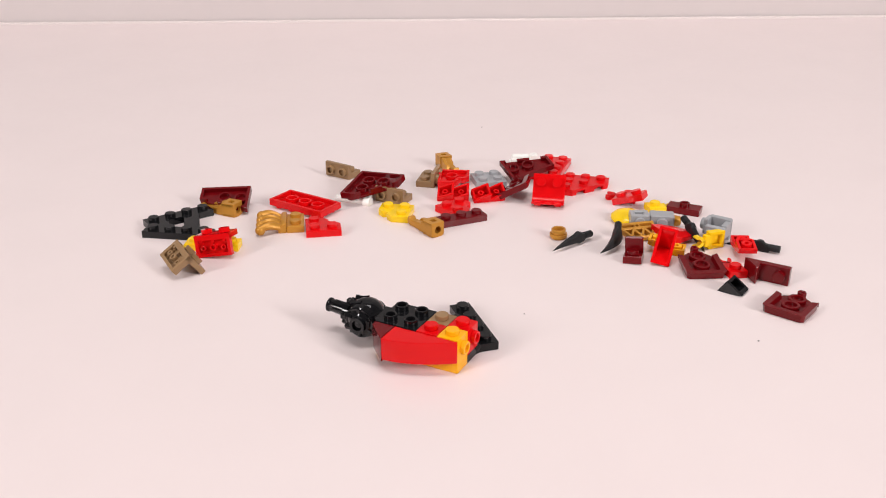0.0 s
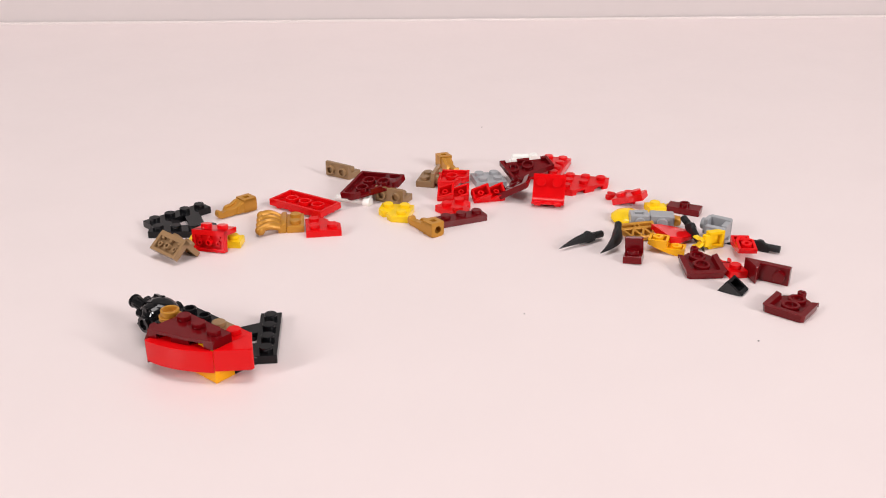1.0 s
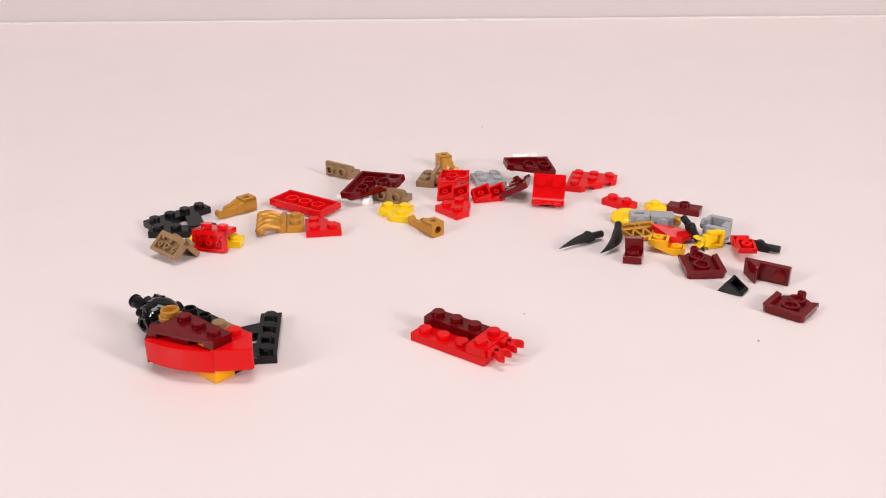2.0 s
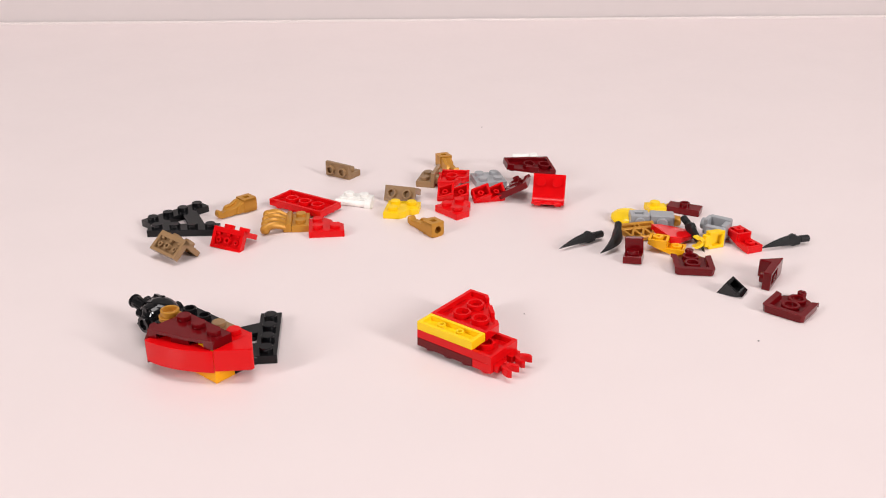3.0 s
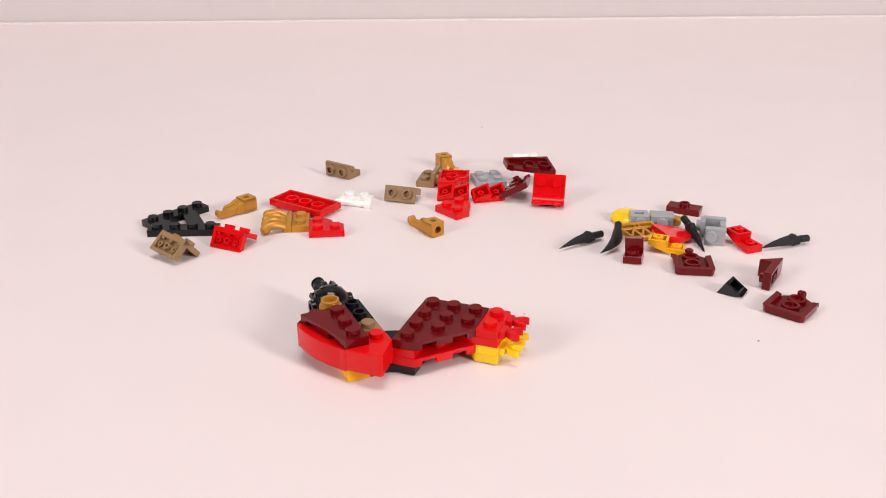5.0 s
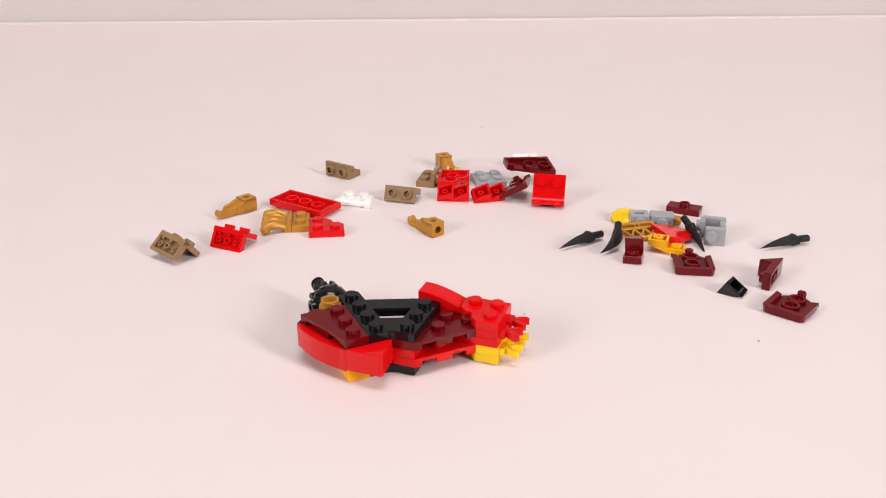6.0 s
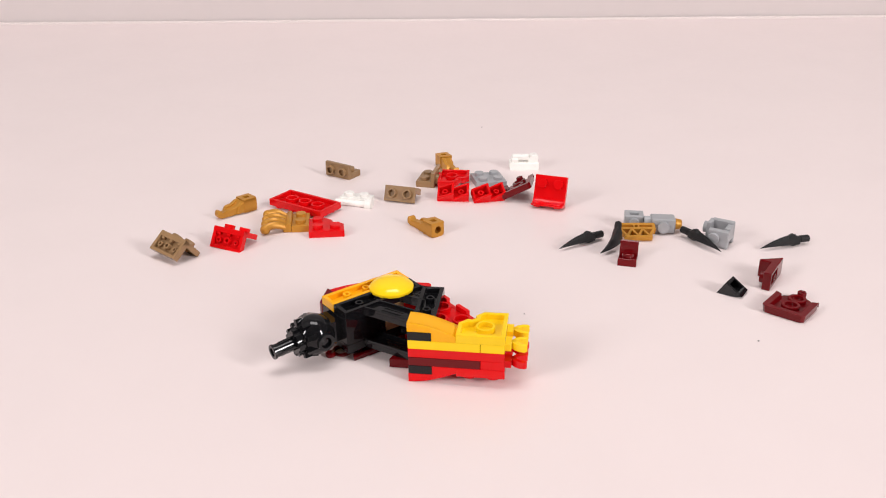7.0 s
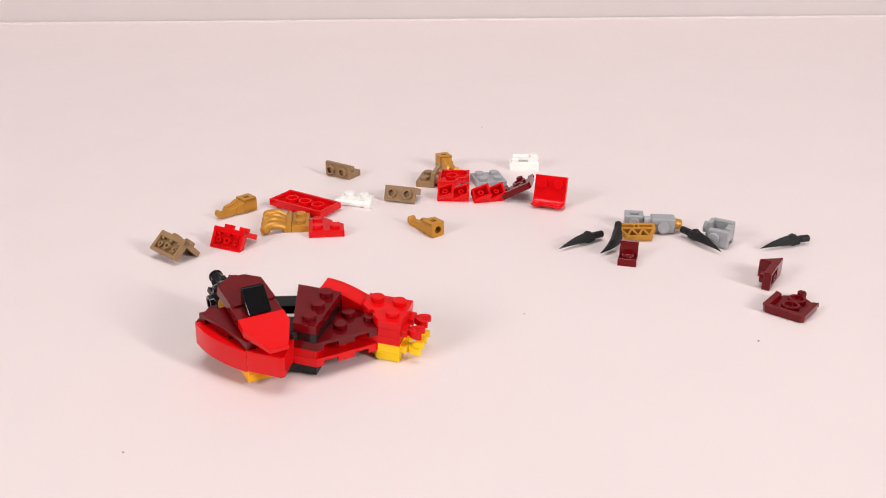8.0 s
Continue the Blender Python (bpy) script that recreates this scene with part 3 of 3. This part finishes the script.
def half_slope(mat):
    """Dark red L: a 1 x 1 plate with a stud and an upright plate behind it."""
    ob = plate("toy_upright_plate", mat, 1, 1)
    part("upright", box(bmesh.new(), -3.9, 3.9, 3.0, 5.2, -1.6, 8.2), mat, ob, sharp=0.4)
    return ob


def point_slope(mat):
    """Dark red hollow plate with a wing-shaped upright and a stud."""
    bm = shell(rect(12, 7.6), 3.2)
    bm.transform(Matrix.Translation((2, 0, 0)) @ Matrix.Rotation(radians(90), 4, "X"))
    ob = part("toy_wing_slope", bm, mat, sharp=0.2)
    part("pin", shared(PIN, mat), mat, ob, at=mm(2, 0.8, 0, -90))
    bm = bmesh.new()
    tri = [(-11, 1.6), (-9.8, 0.4), (-4.4, -6.2), (-3.7, -6.2), (-3.7, 1.6)]
    lo, hi = ([bm.verts.new((x, y, z)) for x, y in tri] for z in (-3.8, 3.8))
    bm.faces.new(lo)
    bm.faces.new(hi)
    for k in range(5):
        bm.faces.new((lo[k], lo[(k + 1) % 5], hi[(k + 1) % 5], hi[k]))
    part("wing", bm, mat, ob, sharp=0.3)
    part("stud", shared(STUD, mat), mat, ob, at=mm(4.2, -1.6, 0, 90))
    return ob


def double_slope(mat):
    """Red curved slope open below: two hollows whose rims rise like saw teeth."""
    bm = prism(bmesh.new(), [(-7.9, 1.3), (7.9, 1.3), (7.9, 2.5), (-7.9, 2.5)], -3.8, 3.8)
    teeth = [(-7.9, -0.6), (-0.5, -4.0), (0.4, -4.0), (0.4, -0.4), (6.9, -3.9), (7.9, -3.9), (7.9, 2.45), (-7.9, 2.45)]
    for y in (-3.9, 2.7):
        prism(bm, teeth, y, y + 1.2)
    ob = part("toy_curved_slope", bm, mat, sharp=0.15)
    for x0, x1, z0 in ((-7.85, -6.8, -0.65), (-0.75, 0.38, -3.9), (6.7, 7.85, -3.8)):
        part("rib", box(bmesh.new(), x0, x1, -3.2, 3.2, z0, 1.6), mat, ob)
    tubes_in(ob, mat, [(-4, 0), (4, 0)], 3.6, PIN)
    return ob


def panel_slope(mat):
    """Red curved panel with two studs on its upright and a curved foot."""
    arc = [(2.4 - 3.8 * math.sin(0.1745 * k), -2.9 - 3.8 * math.cos(0.1745 * k)) for k in range(10)]
    prof = [(-4.0, -7.6), (2.6, -7.6), (3.1, -7.0)] + arc + [(-1.4, 7.5), (-4.0, 7.5)]
    ob = slope("toy_panel_slope", mat, prof, 15.8)
    for y in (-4, 4):
        part("stud", shared(STUD, mat), mat, ob, at=mm(-1.4, y, 3.5, 0, 90, 0))
        part("foot", tube(bmesh.new(), 1.3, -1.6, 1.6, n=16), mat, ob, at=mm(1.3, y * 1.25, -7.0, 90), sharp=0.2)
    return ob


# ---- bricks that end up in the second wing ----
moves(plate("toy_plate", RED, 4, 2), "red plate with eight studs", joined([(0, mm(58.2, 476.2, 2.0, 0.0, 0.0, -109.5))], SECOND, 1.1, b_at(16, -8, 8.0)))
moves(plate("toy_plate", DARK_RED, 3, 1), "narrow dark red plate with three studs", joined([(0, mm(8.5, 404.9, 1.6, 0.0, 0.0, 24.5))], SECOND, 1.5, b_at(12, -4, 11.2)))
moves(clip_plate(RED), "small red plate with a clip", joined([(0, mm(92.5, 432.9, 1.6, 0, 0, 160))], SECOND, 1.5, b_at(28, -4, 11.2)))
moves(clip_plate(RED), "small red plate with a clip", joined([(0, mm(120.8, 347.2, 1.6, 0, 0, 100))], SECOND, 1.9, b_at(28, -12, 11.2)))
moves(plate("toy_plate", RED, 2, 1), "red plate with two studs", joined([(0, mm(91.7, 426.5, 4.0, 0, -20, -30)), (1.5, mm(86.6, 425.3, 1.6, 0.0, 0.0, -43.5))], SECOND, 2.6, b_at(4, -24, 8.0, 0, 0, 90)))
moves(wedge_large(DARK_RED), "dark red wedge plate lying upside down", joined([(0, mm(-34.7, 432.9, 7.6, 183.1, 9.1, -112.5))], SECOND, 2.1, b_at(12, -20, 11.2)))
moves(wedge_large(RED), "red wedge plate with six studs", joined([(0, mm(72.2, 449.6, 1.6, 0.0, 0.0, -15.5)), (1.1, mm(77.3, 454.4, 1.6, 0, 0, -16))], SECOND, 2.9, b_at(12, -20, 4.8)))
moves(plate("toy_plate", YELLOW, 3, 1), "narrow yellow plate behind a red bracket", joined([(0, mm(-101.3, 374.6, 1.6, 0, 0, -2)), (0.8, mm(-100.9, 378.4, 1.6, 0, 0, -3))], SECOND, 2.9, b_at(12, -4, 4.8)))
moves(clip_plate(YELLOW), "small yellow plate with a clip", joined([(0, mm(102.5, 419.0, 1.6, 0, 0, 10))], SECOND, 3.3, b_at(28, -4, 4.8)))
moves(clip_plate(YELLOW), "small yellow plate with a clip, on its edge", joined([(0, mm(119.9, 375.4, 4.0, 90, 0, 200))], SECOND, 3.3, b_at(28, -12, 4.8)))
moves(plate_2x2_cut(YELLOW), "yellow plate with a cut corner and three studs", joined([(0, mm(-23.0, 412.2, 1.6, 0.0, 0.0, 170.5)), (2.2, mm(-19.6, 416.0, 1.6, 0, 0, -97))], SECOND, 3.6, b_at(24, -8, 1.6, 0, 0, 180)))
moves(plate_2x2_cut(RED), "red plate with a cut corner and three studs", joined([(0, mm(7.4, 417.5, 1.6, 0, 0, -50))], SECOND, 5.4, b_at(24, -8, 14.4, 0, 0, 180)))
moves(curved(RED), "red curved slope lying on its back", joined([(0, mm(129.9, 367.1, 4.6, 180.4, 10.1, -93.9)), (2.2, mm(133.0, 376.4, 3.3, 180, 0, 112))], SECOND, 5.6, b_at(8, -4, 16.0)))
moves(curved(ORANGE), "orange-yellow curved slope with two studs", joined([(0, mm(97.8, 370.8, 3.0, 180, 0, 160)), (6.2, mm(90.6, 370.8, 3.0, 180, 0, 128))], SECOND, 6.9, b_at(8, -4, 0.0, 180, 0, 0)))
# ---- bricks that end up on the model ----
moves(wedge_small(DARK_RED), "dark red wedge plate leaning upside down", joined([(0, mm(-105.9, 420.9, 4.9, -21.1, 177.7, 0.1))], MODEL, 0.1, a_at(20, -8, 14.4)))
moves(round_plate(GOLD), "small round pearl gold plate", joined([(0, mm(52.2, 386.1, 1.6, 0, 0, 0))], MODEL, 0.1, a_at(4, -4, 14.4)))
side = Matrix(((0, 0, 1, 0), (1, 0, 0, 0), (0, 1, 0, 0), (0, 0, 0, 1)))
cheek_slope = part("toy_slope", shell(rect(16.6, 8.0), 8.7, wall=1.3, top=[(0.1, -4.0), (1.4, -4.0), (1.4, 4.0), (0.1, 4.0)]), RED, sharp=0.2, smooth=0.3)
moves(cheek_slope, "red slope brick, hollow below", joined([(0, mm(94.2, 362.6, 5.5, -160.0, -56.0, 58.9))], MODEL, 0.1, a_at(36.3, 0, 8.9) @ side))
moves(arm_plate(BLACK), "black A-shaped frame plate with eight studs", joined([(0, mm(-133.1, 394.2, 1.6, 0.0, 0.0, -75.7)), (0.8, mm(-131.6, 393.9, 1.6, 0.0, 0.0, -65.6)), (2.9, mm(-132.6, 395.2, 1.6, 0.0, 0.0, -64.7))], MODEL, 5.2, mm(0, 0, 14.4)))
moves(wedge_small(DARK_RED), "dark red wedge plate with three studs", joined([(0, mm(44.1, 464.6, 8.0, 200, -12, 22)), (1.1, mm(45.0, 459.1, 8.9, -9.1, 182.8, 12.4))], MODEL, 6.2, b_at(0, -20, 17.6, 0, 0, -90)))
moves(jumper(DARK_RED), "dark red plate with a single stud", joined([(0, mm(116.6, 417.5, 1.6, 0.0, 0.0, -26.4))], MODEL, 6.2, a_at(20, 0, 18.4, 0, 0, 90)))
moves(corner_tile(DARK_RED), "dark red square tile with clipped corners, upside down", joined([(0, mm(107.9, 350.6, 2.6, -7.6, 179.2, 2.5)), (2.2, mm(104.9, 353.7, 1.8, 0.0, 180.0, -6.5))], MODEL, 6.2, a_at(8.6, 0.5, 19.3, 2, 0, 90)))
moves(nose_slope(RED), "red slope with a tapering nose", joined([(0, mm(104.3, 382.8, 3.0, 0, 0, 20))], MODEL, 6.2, a_at(32, 0, 17.0)))
moves(dish(YELLOW), "round yellow dish with smooth top", joined([(0, mm(87.2, 405.9, 3.0, 7, 0, 0))], MODEL, 6.9, mm(-9, 4.2, -1.4, 180)))
moves(cheese(BLACK), "small black slope, hollow below", joined([(0, mm(116.0, 332.4, 0.4, 182.2, 36.1, -36.0)), (2.2, mm(115.2, 330.8, 0.5, 181.5, 34.1, -34.0))], MODEL, 7.6, a_at(20.0, 0, 23.7)))

# ---- bricks that stay loose on the table ----
TAN_L = "dark tan bracket with two open studs"
moves(bracket(TAN), TAN_L, [(0, mm(-53.0, 472.1, 1.6, 0.0, 0.0, -33.6))])
moves(bracket(TAN), TAN_L, [(0, mm(-24.1, 434.5, 1.6, 0.0, 0.0, -26.4)), (2.2, mm(-19.7, 436.8, 4.06, 24, 180, -16.3))])
moves(bracket(TAN), "dark tan bracket lying on its back", [(0, mm(-8.6, 459.6, 1.6, 0, 0, 78))])
moves(wide_bracket(TAN), "dark tan bracket leaning on its edge", [(0, mm(-107.7, 351.1, 10.8, -55.0, 5.3, -58.1)), (0.8, mm(-115.2, 365.5, 10.2, -50.8, 3.5, -36.7))])
moves(wide_bracket(RED), "red bracket leaning on its edge", [(0, mm(-99.4, 364.9, 10.4, -11.9, -8.1, -5.5)), (0.8, mm(-102.3, 371.2, 9.8, -10.1, -2.3, -16.8)), (2.9, mm(-94.0, 376.4, 8.6, -28.8, 1.6, -24.4))])
moves(finger(GOLD), "pearl gold toy arm with a pin hole", [(0, mm(-101.1, 414.2, 3.2, 0, 0, -22)), (0.1, mm(-95.1, 419.6, 3.7, 0, 0, 44))])
moves(finger(GOLD), "pearl gold toy arm with a pin hole", [(0, mm(-4.4, 389.8, 3.4, 0, 0, -52))])
moves(finger(GOLD), "pearl gold toy arm standing on end", [(0, mm(0.3, 484.9, 3.7, 0, 0, 112))])
moves(claw_hand(GOLD), "pearl gold toy hand with four curled fingers", [(0, mm(-68.6, 399.4, 1.6, 0.0, 0.0, 8.0)), (2.9, mm(-66.2, 400.2, 1.6, 0, 0, 6))])
moves(plate("toy_plate", RED, 4, 2), "red plate lying upside down on other bricks", [(0, mm(-67.1, 421.4, 2.9, 179.8, 0.5, -32.2))])
moves(plate_2x2_cut(RED), "red plate with a cut corner", [(0, mm(-55.2, 394.6, 1.6, 0.0, 0.0, 9.3)), (2.9, mm(-53.6, 394.1, 1.6, 0, 0, 7))])
moves(rod_plate(WHITE), "white plate with a round bar", [(0, mm(-42.8, 435.3, 1.6, 0, 0, -22)), (2.2, mm(-42.8, 430.9, 1.6, 0.0, 0.0, -16.1))])
moves(double_slope(RED), "red curved slope lying upside down", [(0, mm(5.1, 434.2, 3.2, 208, 0, -3))])
moves(double_slope(RED), "red curved slope lying upside down", [(0, mm(22.5, 433.4, 3.2, 208, 0, 14))])
moves(plate_2x2_cut(RED), "red plate lying upside down", [(0, mm(5.6, 456.0, 3.5, 184, 0, -3))])
moves(plate("toy_plate", GREY, 2, 2), "light grey square plate", [(0, mm(23.7, 458.7, 1.6, 0, 0, 12))])
moves(corner_tile(DARK_RED), "dark red tile leaning on its edge", [(0, mm(35.6, 437.2, 5.8, 3, 152, -10)), (6.2, mm(37.4, 437.2, 5.8, 3, 152, -10))])
moves(handle_plate(WHITE), "white plate with two lugs and a bar", [(0, mm(44.2, 482.5, 2.0, 0, 0, 0))])
moves(panel_slope(RED), "red curved panel with two studs", [(0, mm(51.7, 426.3, 8.4, -0.0, -21.3, -100.8)), (6.2, mm(51.8, 424.1, 8.3, -0.0, -18.1, -109.7))])
moves(socket_brick(GREY), "light grey brick with a square hole", [(0, mm(90.9, 399.1, 3.5, 0, 0, -3)), (6.2, mm(88.4, 398.4, 3.5, 0, 0, -8))])
moves(joint_brick(GREY, GOLD), "light grey joint brick with a gold end", [(0, mm(102.3, 398.4, 3.5, 0, 0, -8)), (6.2, mm(101.6, 393.3, 3.9, 0, 0, -6))])
moves(crown_plate(GOLD), "pearl gold plate with triangular teeth", [(0, mm(88.3, 385.8, 3.0, 160, 0, 194)), (6.2, mm(87.5, 385.8, 2.8, 164, 0, 180))])
moves(half_slope(DARK_RED), "dark red plate with an upright", [(0, mm(81.3, 360.8, 1.5, -6.8, -5.3, -17.7)), (6.2, mm(80.0, 359.6, 1.6, -8, 0, -12)), (6.9, mm(78.6, 359.1, 0.8, -11.3, -0.0, -15.4))])
moves(horn(MATT_BLACK), "black claw with a round bar", [(0, mm(61.0, 379.6, 3.0, 0, -3, -139)), (0.1, mm(65.4, 380.0, 3.0, 0, -3, -147))])
moves(horn(MATT_BLACK, thick=3.9, bend=0.5, bend_side=-6.5, length=14.5), "thick curved black claw", [(0, mm(77.0, 377.0, 5.8, 0, 14, -102))])
moves(horn(MATT_BLACK), "black claw with a round bar", [(0, mm(111.2, 385.4, 5.5, 0, 12, -78)), (6.2, mm(112.0, 381.8, 3.4, 0, -3, -61))])
moves(horn(MATT_BLACK), "black claw with a round bar", [(0, mm(140.1, 371.3, 2.0, 0, 0, 150)), (2.2, mm(155.5, 376.6, 3.0, 0, -3, -161))])
moves(angle_brick(GREY), "light grey hinge brick", [(0, mm(120.6, 381.3, 5.0, 0, 0, -35)), (3.3, mm(119.8, 380.0, 5.0, 0, 0, -15)), (6.2, mm(121.1, 377.5, 5.0, 0, 0, -32))])
moves(point_slope(DARK_RED), "dark red plate with a winged end", [(0, mm(133.2, 341.5, 3.8, 0, 0, -32)), (2.2, mm(133.2, 339.4, 3.8, 0, 0, -122))])
moves(corner_tile(DARK_RED), "dark red square tile with clipped corners, upside down", [(0, mm(133.0, 315.4, 1.7, 0.0, 180.0, -40.0))])


def dust():
    """Tiny dark specks that lie on the table."""
    bm = bmesh.new()
    for x, y, r in ((31.0, 312.4, 0.25), (113.6, 291.6, 0.35), (24.4, 560.3, 0.30), (183.4, 560.3, 0.20)):
        bmesh.ops.create_icosphere(bm, subdivisions=1, radius=r, matrix=Matrix.Translation((x, y, r * 0.5)) @ Matrix.Diagonal((1.3, 1, 0.5, 1)))
    tagged(part("dust", bm, SPECK, sharp=0), "a few dark dust specks on the table", "dust", kind="stuff")


dust()
bm = bmesh.new()
bmesh.ops.create_icosphere(bm, subdivisions=1, radius=0.24, matrix=Matrix.Diagonal((1.7, 1, 0.5, 1)))
moves(part("crumb", bm, SPECK, sharp=0), "tiny dark crumb lying on the bare table", [(0, mm(-182, 120, 0.12)), (7.2, mm(-94.4, 225.6, 0.12))], "crumb", "")


def motions():
    """Bricks are put down by jumps between stills; a large turn passes over the table in short steps."""
    for ob, rows in PATHS:
        keys = [(0.0, rows[0][1])]
        for t, m in rows[1:]:
            old = keys[-1][1]
            turn = math.degrees(old.to_quaternion().rotation_difference(m.to_quaternion()).angle)
            turn = min(turn, 360 - turn)
            steps = 1 if turn < 84 else 2 if turn < 168 else 3
            if t - steps / FPS > keys[-1][0]:
                keys.append((t - steps / FPS, old))
            for k in range(1, steps):
                f = k / steps
                q = old.to_quaternion().slerp(m.to_quaternion(), f)
                p = old.translation.lerp(m.translation, f) + Vector((0, 0, 0.012))
                keys.append((t - (steps - k) / FPS, Matrix.LocRotScale(p, q, None)))
            keys.append((t, m))
        keys.append((8.0, keys[-1][1]))
        walk(ob, keys)


motions()
